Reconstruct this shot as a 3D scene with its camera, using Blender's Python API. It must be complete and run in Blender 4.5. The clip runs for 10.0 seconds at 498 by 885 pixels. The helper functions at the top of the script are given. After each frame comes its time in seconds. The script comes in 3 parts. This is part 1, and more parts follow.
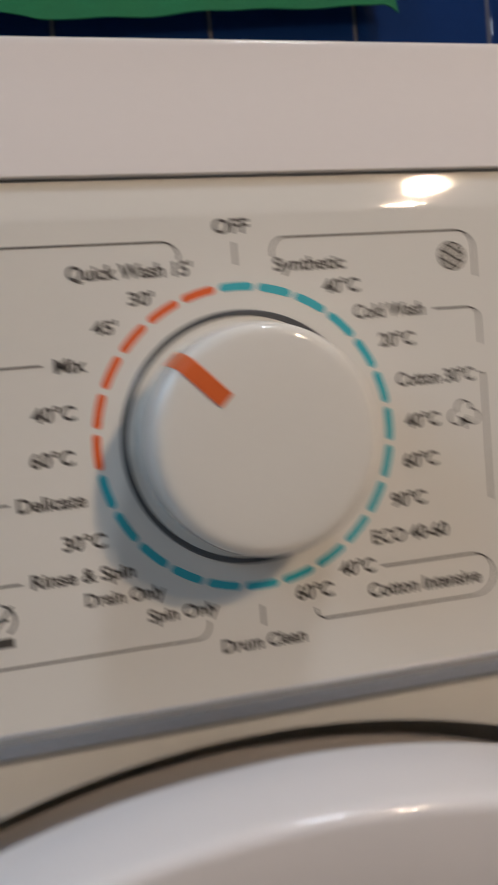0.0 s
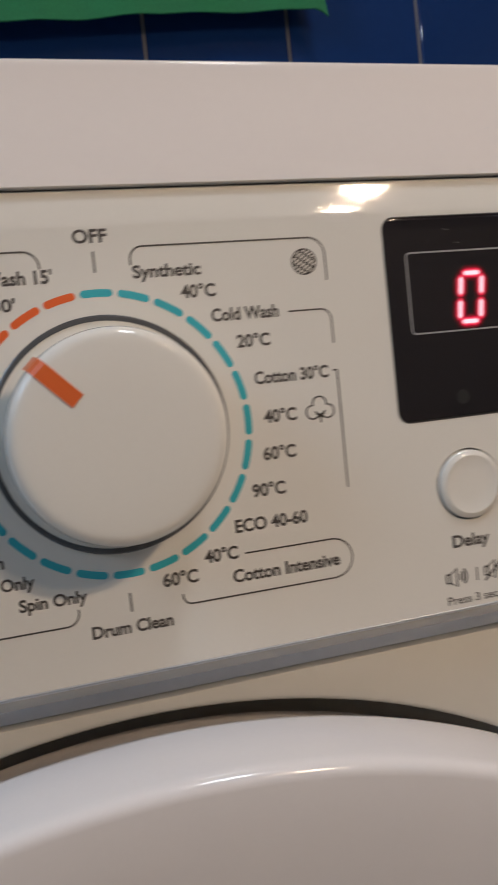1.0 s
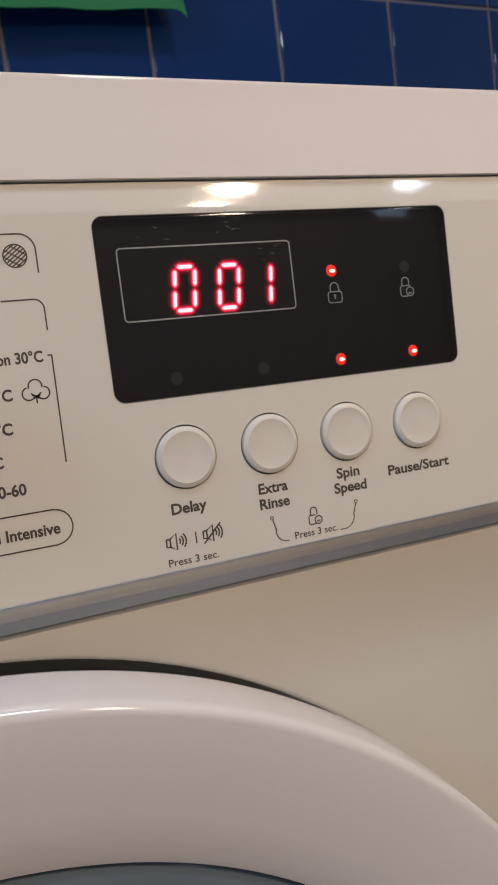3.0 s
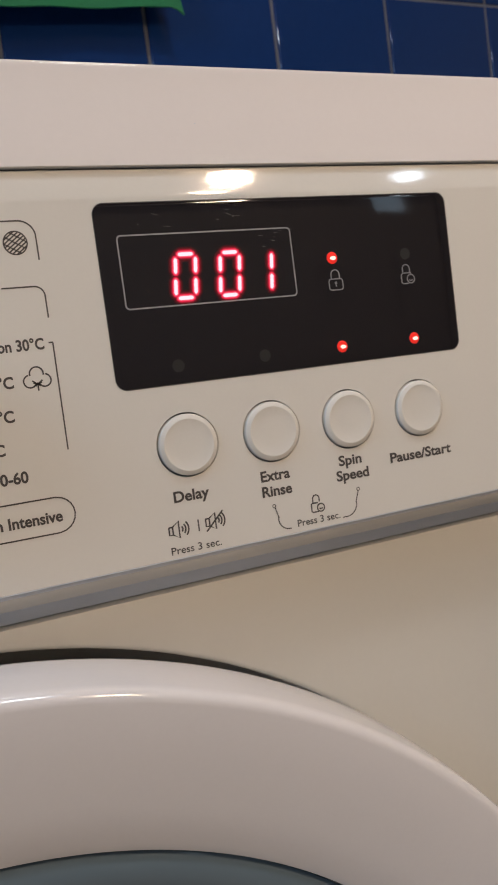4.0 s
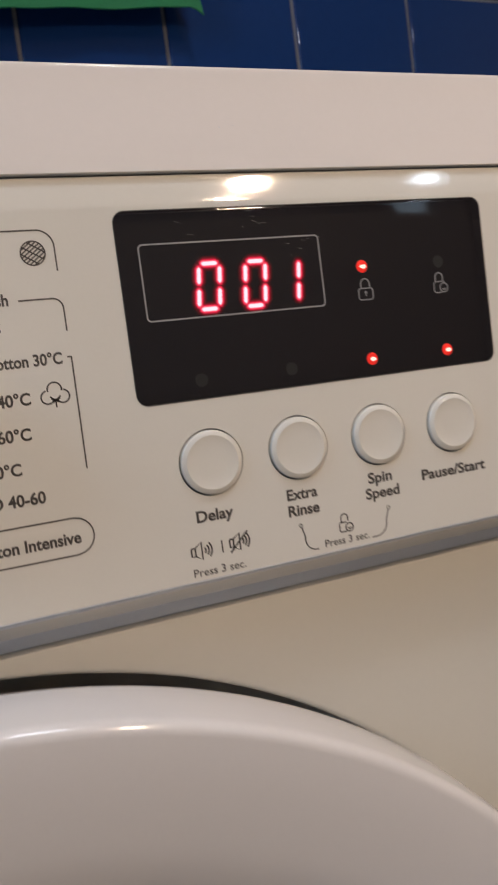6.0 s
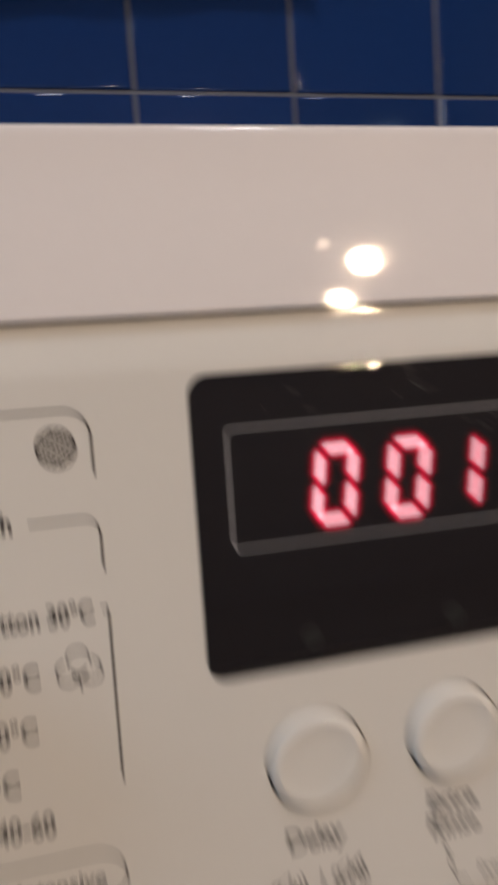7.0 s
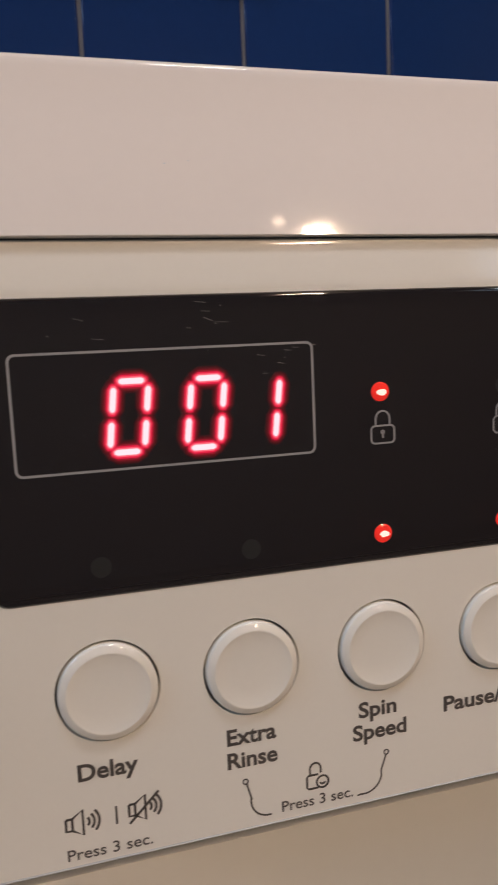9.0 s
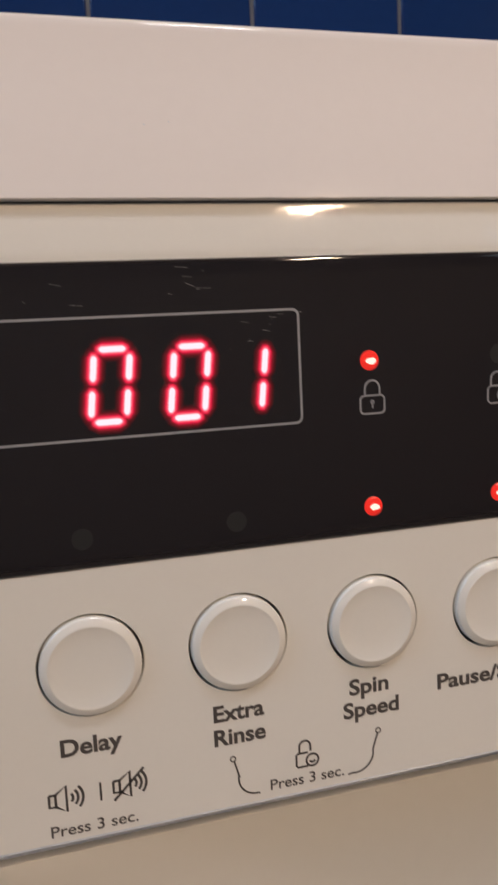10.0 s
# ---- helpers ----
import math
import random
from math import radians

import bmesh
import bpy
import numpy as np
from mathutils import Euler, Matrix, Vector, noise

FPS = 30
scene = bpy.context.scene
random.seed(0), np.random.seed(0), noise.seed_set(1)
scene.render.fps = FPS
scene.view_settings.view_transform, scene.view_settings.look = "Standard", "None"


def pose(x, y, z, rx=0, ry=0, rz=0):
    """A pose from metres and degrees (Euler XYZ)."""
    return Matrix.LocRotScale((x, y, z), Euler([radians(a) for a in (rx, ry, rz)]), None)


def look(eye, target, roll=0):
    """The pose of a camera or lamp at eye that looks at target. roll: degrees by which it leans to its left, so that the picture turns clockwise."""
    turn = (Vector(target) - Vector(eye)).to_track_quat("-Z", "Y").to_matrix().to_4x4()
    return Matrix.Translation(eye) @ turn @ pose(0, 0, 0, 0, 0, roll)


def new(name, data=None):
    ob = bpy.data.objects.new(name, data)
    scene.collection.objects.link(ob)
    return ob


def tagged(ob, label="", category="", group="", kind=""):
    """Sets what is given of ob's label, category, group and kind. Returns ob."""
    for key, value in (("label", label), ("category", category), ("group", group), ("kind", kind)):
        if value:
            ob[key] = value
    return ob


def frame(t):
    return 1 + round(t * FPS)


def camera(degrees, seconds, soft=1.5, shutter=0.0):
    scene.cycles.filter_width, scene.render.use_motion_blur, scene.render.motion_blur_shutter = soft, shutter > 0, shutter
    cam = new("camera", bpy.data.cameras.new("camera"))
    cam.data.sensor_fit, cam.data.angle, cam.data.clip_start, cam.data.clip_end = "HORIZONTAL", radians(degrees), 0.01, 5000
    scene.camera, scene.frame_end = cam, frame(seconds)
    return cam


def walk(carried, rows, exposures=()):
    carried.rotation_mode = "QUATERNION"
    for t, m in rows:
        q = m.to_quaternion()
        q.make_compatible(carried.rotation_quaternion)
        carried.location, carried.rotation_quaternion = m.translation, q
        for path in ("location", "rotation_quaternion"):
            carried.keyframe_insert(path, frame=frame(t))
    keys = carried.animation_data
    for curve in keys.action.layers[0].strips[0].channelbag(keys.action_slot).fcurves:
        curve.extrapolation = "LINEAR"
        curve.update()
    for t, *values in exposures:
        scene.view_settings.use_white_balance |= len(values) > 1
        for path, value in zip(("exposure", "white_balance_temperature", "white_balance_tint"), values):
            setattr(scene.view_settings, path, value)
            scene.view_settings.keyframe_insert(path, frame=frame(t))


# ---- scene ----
cam = camera(35.94, 10.0, soft=1.6, shutter=0.8)
PATH = [
    (0.0, look((-0.09571, -0.14302, -0.03335), (0.12129, 0.83138, -0.09211), -5.02)),
    (0.3, look((-0.08649, -0.14967, -0.03649), (0.15620, 0.81620, -0.10874), -5.63)),
    (0.5, look((-0.08457, -0.15179, -0.03602), (0.17247, 0.81246, -0.10045), -5.73)),
    (1.0, look((-0.07911, -0.15725, -0.03532), (0.18815, 0.80420, -0.10011), -6.11)),
    (1.5, look((-0.06715, -0.16887, -0.03411), (0.24161, 0.78024, -0.09629), -6.43)),
    (1.7, look((-0.06368, -0.17058, -0.03228), (0.26056, 0.77275, -0.10301), -6.47)),
    (2.0, look((-0.05667, -0.17613, -0.03800), (0.28389, 0.76141, -0.10903), -6.97)),
    (2.5, look((-0.04841, -0.18510, -0.03926), (0.31209, 0.74455, -0.11533), -6.99)),
    (2.7, look((-0.04282, -0.18886, -0.04237), (0.32968, 0.73574, -0.12206), -6.70)),
    (3.8, look((-0.04387, -0.18896, -0.04557), (0.33867, 0.73119, -0.12921), -7.40)),
    (4.0, look((-0.04398, -0.18839, -0.04716), (0.33454, 0.73359, -0.12884), -7.39)),
    (4.5, look((-0.04353, -0.18894, -0.04600), (0.32824, 0.73561, -0.12950), -7.38)),
    (5.0, look((-0.04476, -0.18831, -0.04452), (0.32649, 0.73644, -0.12823), -7.36)),
    (5.2, look((-0.04534, -0.18636, -0.04572), (0.32603, 0.73819, -0.13116), -7.37)),
    (6.3, look((-0.04144, -0.17033, -0.03919), (0.29550, 0.76828, -0.11324), -7.28)),
    (6.4, look((-0.04183, -0.16317, -0.03231), (0.27853, 0.78130, -0.10537), -6.77)),
    (6.5, look((-0.04005, -0.15442, -0.02104), (0.27450, 0.79236, -0.08940), -5.99)),
    (6.6, look((-0.03606, -0.14687, -0.01086), (0.27908, 0.80040, -0.06875), -5.40)),
    (6.7, look((-0.03158, -0.13911, -0.00549), (0.27586, 0.81069, -0.06332), -4.71)),
    (6.9, look((-0.02081, -0.12038, -0.00223), (0.24646, 0.83766, -0.10579), -4.22)),
    (7.0, look((-0.01860, -0.10886, 0.00367), (0.22273, 0.85353, -0.12110), -3.78)),
    (7.1, look((-0.01708, -0.09949, 0.00687), (0.20087, 0.86989, -0.10627), -3.55)),
    (7.2, look((-0.01664, -0.09234, 0.00792), (0.19877, 0.87806, -0.10126), -2.74)),
    (7.3, look((-0.01333, -0.08804, 0.00720), (0.17983, 0.88644, -0.10720), -2.42)),
    (7.4, look((-0.01035, -0.08680, 0.00648), (0.18867, 0.88592, -0.11269), -1.77)),
    (7.5, look((-0.00490, -0.09010, 0.00618), (0.20336, 0.88012, -0.11754), -1.18)),
    (7.7, look((0.00043, -0.09746, 0.00456), (0.25978, 0.85903, -0.12910), -1.01)),
    (7.9, look((0.00600, -0.10421, 0.00212), (0.27254, 0.85028, -0.13168), -1.48)),
    (8.0, look((0.00872, -0.10749, 0.00135), (0.27840, 0.84470, -0.14219), -1.47)),
    (8.5, look((0.01028, -0.11420, -0.00649), (0.27269, 0.84057, -0.14637), -2.21)),
    (9.0, look((0.00716, -0.11834, -0.00774), (0.28417, 0.83373, -0.13746), -2.55)),
    (9.2, look((0.00552, -0.11552, -0.00743), (0.25850, 0.84270, -0.14087), -2.28)),
    (9.5, look((0.00826, -0.11626, -0.00861), (0.25840, 0.84326, -0.13809), -2.28)),
    (10.0, look((0.01235, -0.11723, -0.01187), (0.26929, 0.83918, -0.15067), -2.90)),
]
EXPO = [(0.0, 0.09, 6450, 10), (0.5, 0.0, 6450, 10), (1.0, 0.13, 6450, 10), (2.5, 0.26, 6450, 10), (5.2, 0.21, 6450, 10), (6.3, 0.21, 6500, 11),
        (7.3, 0.11, 6650, 13), (8.0, 0.13, 6750, 14), (9.5, 0.15, 6700, 14), (10.0, 0.24, 6650, 13)]
cam.data.dof.use_dof, cam.data.dof.focus_distance, cam.data.dof.aperture_fstop = True, 0.155, 85.0
walk(cam, PATH, exposures=EXPO)

# ---- light ----
world = bpy.data.worlds.new("world")
scene.world = world
world.use_nodes = True
sky = world.node_tree.nodes.new("ShaderNodeTexSky")
sky.sky_type, sky.sun_disc = "NISHITA", False
sky.sun_elevation, sky.sun_rotation = radians(35), radians(200)
world.node_tree.links.new(sky.outputs[0], world.node_tree.nodes["Background"].inputs[0])
world.node_tree.nodes["Background"].inputs[1].default_value = 0.1


def bulb_light(name, at, watts, radius, colour):
    data = bpy.data.lights.new(name, "POINT")
    data.energy, data.shadow_soft_size, data.color = watts, radius, colour
    ob = new(name, data)
    ob.location = at
    return ob


LAMP = Vector((0.396, -0.72, 0.475))
bulb_light("bulb_light", LAMP, 10.9, 0.016, (1.0, 0.735, 0.515))
bulb_light("bulb_light", LAMP + Vector((-0.05, 0.0, -0.075)), 3.2, 0.014, (1.0, 0.735, 0.515))
bulb_light("bulb_light", LAMP + Vector((-0.05, 0.0, 0.035)), 0.04, 0.008, (1.0, 0.735, 0.515))
ceil = bpy.data.lights.new("ceiling_light", "AREA")
bulb_light("led_light", (0.86, -0.92, 0.60), 0.65, 0.022, (0.75, 0.88, 1.0))
ceil.shape, ceil.size, ceil.energy, ceil.color = "DISK", 0.26, 8.5, (0.84, 0.90, 1.0)
new("ceiling_light", ceil).matrix_world = look((0.4, -0.60, 1.545), (0.4, -0.599, 0.0))
# cool fill from the left, set in an added, unseen window
fill_area = bpy.data.lights.new("cool_fill_light", "AREA")
fill_area.shape, fill_area.size, fill_area.size_y, fill_area.energy, fill_area.color = "RECTANGLE", 0.7, 0.9, 11.0, (0.46, 0.71, 1.0)
fill_ob = new("cool_fill_light", fill_area)
fill_ob.matrix_world = look((-1.57, -0.55, 0.9), (0.0, -0.4, -0.2))


# ---- materials ----
def material(name, colour, rough=0.5, metal=0.0, grain=0.0, scale=300.0, bump=0.0, emit=None, strength=0.0, coat=0.0, spots=0.0, vary=0.0, spec=0.5):
    m = bpy.data.materials.new(name)
    m.use_nodes = True
    nt = m.node_tree
    b = nt.nodes["Principled BSDF"]
    b.inputs["Base Color"].default_value = (*colour, 1)
    b.inputs["Roughness"].default_value = rough
    b.inputs["Metallic"].default_value = metal
    b.inputs["Coat Weight"].default_value = coat
    b.inputs["Coat Roughness"].default_value = 0.06
    co = nt.nodes.new("ShaderNodeTexCoord")
    if grain:
        fine, broad = nt.nodes.new("ShaderNodeTexNoise"), nt.nodes.new("ShaderNodeTexNoise")
        fine.inputs["Scale"].default_value, broad.inputs["Scale"].default_value = scale, scale / 35
        fine.inputs["Detail"].default_value, broad.inputs["Detail"].default_value = 4, 3
        mix = nt.nodes.new("ShaderNodeMath")
        mix.operation = "ADD"
        for n in (fine, broad):
            nt.links.new(co.outputs["Object"], n.inputs["Vector"])
        nt.links.new(fine.outputs["Fac"], mix.inputs[0])
        nt.links.new(broad.outputs["Fac"], mix.inputs[1])
        ramp = nt.nodes.new("ShaderNodeMapRange")
        ramp.inputs["From Min"].default_value, ramp.inputs["From Max"].default_value = 0.6, 1.4
        ramp.inputs["To Min"].default_value, ramp.inputs["To Max"].default_value = 1 - grain, 1 + grain
        nt.links.new(mix.outputs[0], ramp.inputs["Value"])
        tint = nt.nodes.new("ShaderNodeVectorMath")
        tint.operation = "SCALE"
        tint.inputs[0].default_value = colour
        nt.links.new(ramp.outputs[0], tint.inputs["Scale"])
        out = tint.outputs[0]
        if vary:
            info, vr = nt.nodes.new("ShaderNodeObjectInfo"), nt.nodes.new("ShaderNodeMapRange")
            vr.inputs["To Min"].default_value, vr.inputs["To Max"].default_value = 1 - vary, 1 + vary
            nt.links.new(info.outputs["Random"], vr.inputs["Value"])
            t2 = nt.nodes.new("ShaderNodeVectorMath")
            t2.operation = "SCALE"
            nt.links.new(out, t2.inputs[0])
            nt.links.new(vr.outputs[0], t2.inputs["Scale"])
            out = t2.outputs[0]
        nt.links.new(out, b.inputs["Base Color"])
        rr = nt.nodes.new("ShaderNodeMapRange")
        rr.inputs["To Min"].default_value, rr.inputs["To Max"].default_value = max(rough * 0.88, 0.02), rough * 1.12
        nt.links.new(broad.outputs["Fac"], rr.inputs["Value"])
        nt.links.new(rr.outputs[0], b.inputs["Roughness"])
        if bump:
            bp = nt.nodes.new("ShaderNodeBump")
            bp.inputs["Strength"].default_value, bp.inputs["Distance"].default_value = bump, 0.0002
            nt.links.new(fine.outputs["Fac"], bp.inputs["Height"])
            nt.links.new(bp.outputs[0], b.inputs["Normal"])
    if spots:
        dust = nt.nodes.new("ShaderNodeTexVoronoi")
        dust.inputs["Scale"].default_value = 640
        nt.links.new(co.outputs["Object"], dust.inputs["Vector"])
        cut = nt.nodes.new("ShaderNodeMath")
        cut.operation = "LESS_THAN"
        cut.inputs[1].default_value = 0.05
        nt.links.new(dust.outputs["Distance"], cut.inputs[0])
        sep = nt.nodes.new("ShaderNodeSeparateColor")
        nt.links.new(dust.outputs["Color"], sep.inputs[0])
        some = nt.nodes.new("ShaderNodeMath")
        some.operation = "GREATER_THAN"
        some.inputs[1].default_value = 0.55
        nt.links.new(sep.outputs[0], some.inputs[0])
        both = nt.nodes.new("ShaderNodeMath")
        both.operation = "MULTIPLY"
        nt.links.new(cut.outputs[0], both.inputs[0])
        nt.links.new(some.outputs[0], both.inputs[1])
        mx = nt.nodes.new("ShaderNodeMix")
        mx.data_type = "RGBA"
        mx.inputs[6].default_value = (*colour, 1)
        mx.inputs[7].default_value = (spots, spots, spots * 0.95, 1)
        nt.links.new(both.outputs[0], mx.inputs[0])
        nt.links.new(mx.outputs[2], b.inputs["Base Color"])
    b.inputs["Specular IOR Level"].default_value = spec
    if emit:
        b.inputs["Emission Color"].default_value = (*emit, 1)
        b.inputs["Emission Strength"].default_value = strength
    return m


WHITE = material("white_plastic", (0.755, 0.735, 0.68), 0.055, grain=0.012, scale=900, bump=0.06)
ENAMEL = material("white_enamel", (0.71, 0.685, 0.615), 0.11, grain=0.012, scale=500, bump=0.04)
LIDMAT = material("worktop_white", (0.765, 0.72, 0.695), 0.045, grain=0.012, scale=500, bump=0.03)
DOORWHITE = material("door_white", (0.76, 0.73, 0.72), 0.12, grain=0.012, scale=700, bump=0.05)
GREYTRIM = material("grey_trim", (0.56, 0.595, 0.64), 0.30, grain=0.015, scale=700)
INK = material("dark_grey_ink", (0.07, 0.061, 0.055), 0.5, grain=0.05, scale=800)
THIN_INK = material("thin_grey_ink", (0.075, 0.065, 0.056), 0.5, grain=0.05, scale=800)
TICK = material("light_grey_ink", (0.15, 0.14, 0.13), 0.5, grain=0.05, scale=800)
TEAL = material("teal_ink", (0.04, 0.42, 0.49), 0.4, grain=0.03, scale=800)
ORANGE = material("orange_ink", (0.78, 0.13, 0.028), 0.4, grain=0.03, scale=800)
POINTER = material("orange_plastic", (0.70, 0.135, 0.03), 0.3, grain=0.03, scale=800)
DARKGAP = material("black_plastic", (0.018, 0.018, 0.02), 0.45, grain=0.05, scale=600)
# grey that puts the shade of deep gaps into the colour
GAPGREY = material("gap_shade_grey", (0.20, 0.19, 0.18), 0.5, grain=0.05, scale=600)
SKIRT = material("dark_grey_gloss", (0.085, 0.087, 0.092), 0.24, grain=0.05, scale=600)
GLASS = material("black_display_plastic", (0.019, 0.0155, 0.0175), 0.045, spots=0.2, spec=0.68)
see = GLASS.node_tree.nodes.new("ShaderNodeMixShader")
see.inputs[0].default_value = 0.30
GLASS.node_tree.links.new(GLASS.node_tree.nodes["Principled BSDF"].outputs[0], see.inputs[1])
GLASS.node_tree.links.new(GLASS.node_tree.nodes.new("ShaderNodeBsdfTransparent").outputs[0], see.inputs[2])
GLASS.node_tree.links.new(see.outputs[0], GLASS.node_tree.nodes["Material Output"].inputs[0])
TICKDARK = material("pale_scratch", (0.30, 0.28, 0.26), 0.4, grain=0.05, scale=800)
SILVER = material("grey_print", (0.30, 0.30, 0.31), 0.45, grain=0.04, scale=800)
DIMLED = material("unlit_lens", (0.022, 0.022, 0.022), 0.3, grain=0.05, scale=800)
# the three dim outer tones paint a soft red halo into the emission
LIT = [material("lit_red_with_halo", (0.03, 0.004, 0.006), 0.3, emit=c, strength=k * 3.1) for c, k in (((1.0, 0.004, 0.03), 0.035), ((1.0, 0.005, 0.035), 0.10), ((1.0, 0.008, 0.05), 0.28),
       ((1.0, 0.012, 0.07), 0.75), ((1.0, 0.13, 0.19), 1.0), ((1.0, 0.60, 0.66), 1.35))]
LEDRED = material("lit_lamp_red", (0.6, 0.03, 0.02), 0.2, emit=(1.0, 0.03, 0.02), strength=0.4)
LEDCORE = material("lit_lamp_core", (0.8, 0.6, 0.6), 0.3, emit=(1.0, 0.5, 0.4), strength=1.15)
PORTHOLE = material("smoked_glass", (0.125, 0.165, 0.19), 0.06, grain=0.04, scale=60)
TILE = material("blue_glazed_tile", (0.009, 0.036, 0.14), 0.07, grain=0.06, scale=120, bump=0.05, vary=0.09)
GROUT = material("grey_grout", (0.15, 0.155, 0.18), 0.8, grain=0.12, scale=400, bump=0.5)
TOWEL = material("green_cloth", (0.02, 0.19, 0.07), 0.85, grain=0.18, scale=500, bump=0.6)
PLASTER = material("painted_plaster", (0.40, 0.385, 0.37), 0.7, grain=0.03, scale=120, bump=0.2)
FLOORMAT = material("floor_tile", (0.30, 0.27, 0.24), 0.4, grain=0.08, scale=90, bump=0.1)
FRAMEWHITE = material("window_white", (0.75, 0.75, 0.74), 0.35, grain=0.02, scale=200)
PANE_DIM = material("shaded_window_pane", (0.5, 0.6, 0.7), 0.1, emit=(0.62, 0.82, 1.0), strength=1.6)
# glowing pane of the added fill window
PANE = material("fill_window_pane", (0.6, 0.7, 0.8), 0.1, emit=(0.70, 0.84, 1.0), strength=2.0)

C = 0.01  # the panel's plan is in centimetres


def P(x, y, z):
    return Vector((x * C, y * C, z * C))


def mesh_ob(name, bm, mats, parent=None, label="", smooth=False):
    me = bpy.data.meshes.new(name)
    bmesh.ops.recalc_face_normals(bm, faces=bm.faces)
    if smooth:
        for f in bm.faces:
            f.smooth = True
    bm.to_mesh(me)
    bm.free()
    for m in mats if isinstance(mats, (list, tuple)) else [mats]:
        me.materials.append(m)
    if smooth:
        me.set_sharp_from_angle(angle=radians(40))
    ob = new(name, me)
    if parent:
        ob.parent = parent
    if label:
        ob["label"] = label
    return ob


def part(name, bm, mats, parent, label="", smooth=False):
    return mesh_ob(name, bm, mats, parent, label, smooth)


def box(bm, x0, x1, y0, y1, z0, z1, bevel=0.0, mat=0):
    r = bmesh.ops.create_cube(bm, size=1)
    vs = r["verts"]
    for v in vs:
        v.co = P(x0 + (v.co.x + 0.5) * (x1 - x0), y0 + (v.co.y + 0.5) * (y1 - y0), z0 + (v.co.z + 0.5) * (z1 - z0))
    if bevel:
        es = list({e for v in vs for e in v.link_edges})
        bmesh.ops.bevel(bm, geom=es, offset=bevel * C, segments=2, affect="EDGES", profile=0.5)
    return bm


def plate(bm, outline, y0, y1, mat=0):
    """A flat plate in the panel's plane: outline of (x, z), front at y0, back at y1."""
    front = [bm.verts.new(P(x, y0, z)) for x, z in outline]
    back = [bm.verts.new(P(x, y1, z)) for x, z in outline]
    fs = [bm.faces.new(front), bm.faces.new(back[::-1])]
    n = len(outline)
    for i in range(n):
        fs.append(bm.faces.new((front[i], back[i], back[(i + 1) % n], front[(i + 1) % n])))
    for f in fs:
        f.material_index = mat
    return fs


def rounded(x0, x1, z0, z1, r, n=8):
    pts = []
    for cx, cz, a0 in ((x1 - r, z1 - r, 0), (x0 + r, z1 - r, 90), (x0 + r, z0 + r, 180), (x1 - r, z0 + r, 270)):
        for i in range(n + 1):
            a = radians(a0 + 90 * i / n)
            pts.append((cx + r * math.cos(a), cz + r * math.sin(a)))
    return pts


def circle(cx, cz, r, n=32, a0=0.0):
    return [(cx + r * math.cos(a0 + 2 * math.pi * i / n), cz + r * math.sin(a0 + 2 * math.pi * i / n)) for i in range(n)]


def stroke(bm, pts, w, y0=-0.006, y1=0.01, mat=0):
    """A printed line of width w along points (x, z)."""
    n = len(pts)
    left, right = [], []
    for i, (x, z) in enumerate(pts):
        a, b = pts[max(i - 1, 0)], pts[min(i + 1, n - 1)]
        dx, dz = b[0] - a[0], b[1] - a[1]
        d = math.hypot(dx, dz) or 1
        nx, nz = -dz / d * w / 2, dx / d * w / 2
        left.append((x + nx, z + nz))
        right.append((x - nx, z - nz))
    lf = [[bm.verts.new(P(x, y, z)) for x, z in left] for y in (y0, y1)]
    rf = [[bm.verts.new(P(x, y, z)) for x, z in right] for y in (y0, y1)]
    for i in range(n - 1):
        for quad in ((lf[0][i], lf[0][i + 1], rf[0][i + 1], rf[0][i]), (lf[0][i], lf[1][i], lf[1][i + 1], lf[0][i + 1]),
                     (rf[0][i], rf[0][i + 1], rf[1][i + 1], rf[1][i])):
            f = bm.faces.new(quad)
            f.material_index = mat
    for i in (0, -1):
        bm.faces.new((lf[0][i], rf[0][i], rf[1][i], lf[1][i])).material_index = mat
    return bm


def arc(cx, cz, r, a0, a1, n=10):
    return [(cx + r * math.cos(radians(a0 + (a1 - a0) * i / n)), cz + r * math.sin(radians(a0 + (a1 - a0) * i / n))) for i in range(n + 1)]


def lathe(bm, profile, cx, cz, n=96, mat=0, close=True):
    """Turns (radius, y) pairs about the axis along y through (cx, cz)."""
    rings = []
    for r, y in profile:
        if r <= 1e-6:
            rings.append([bm.verts.new(P(cx, y, cz))])
        else:
            rings.append([bm.verts.new(P(cx + r * math.cos(2 * math.pi * i / n), y, cz + r * math.sin(2 * math.pi * i / n))) for i in range(n)])
    for a, b in zip(rings, rings[1:]):
        for i in range(n):
            j = (i + 1) % n
            if len(a) == 1:
                f = bm.faces.new((a[0], b[i], b[j]))
            elif len(b) == 1:
                f = bm.faces.new((a[i], b[0], a[j]))
            else:
                f = bm.faces.new((a[i], b[i], b[j], a[j]))
            f.material_index = mat
    return bm


def extrude_x(bm, profile, x0, x1, mat=0):
    """A bar along x with the closed profile of (y, z)."""
    a = [bm.verts.new(P(x0, y, z)) for y, z in profile]
    b = [bm.verts.new(P(x1, y, z)) for y, z in profile]
    n = len(profile)
    bm.faces.new(a).material_index = mat
    bm.faces.new(b[::-1]).material_index = mat
    for i in range(n):
        bm.faces.new((a[i], a[(i + 1) % n], b[(i + 1) % n], b[i])).material_index = mat
    return bm


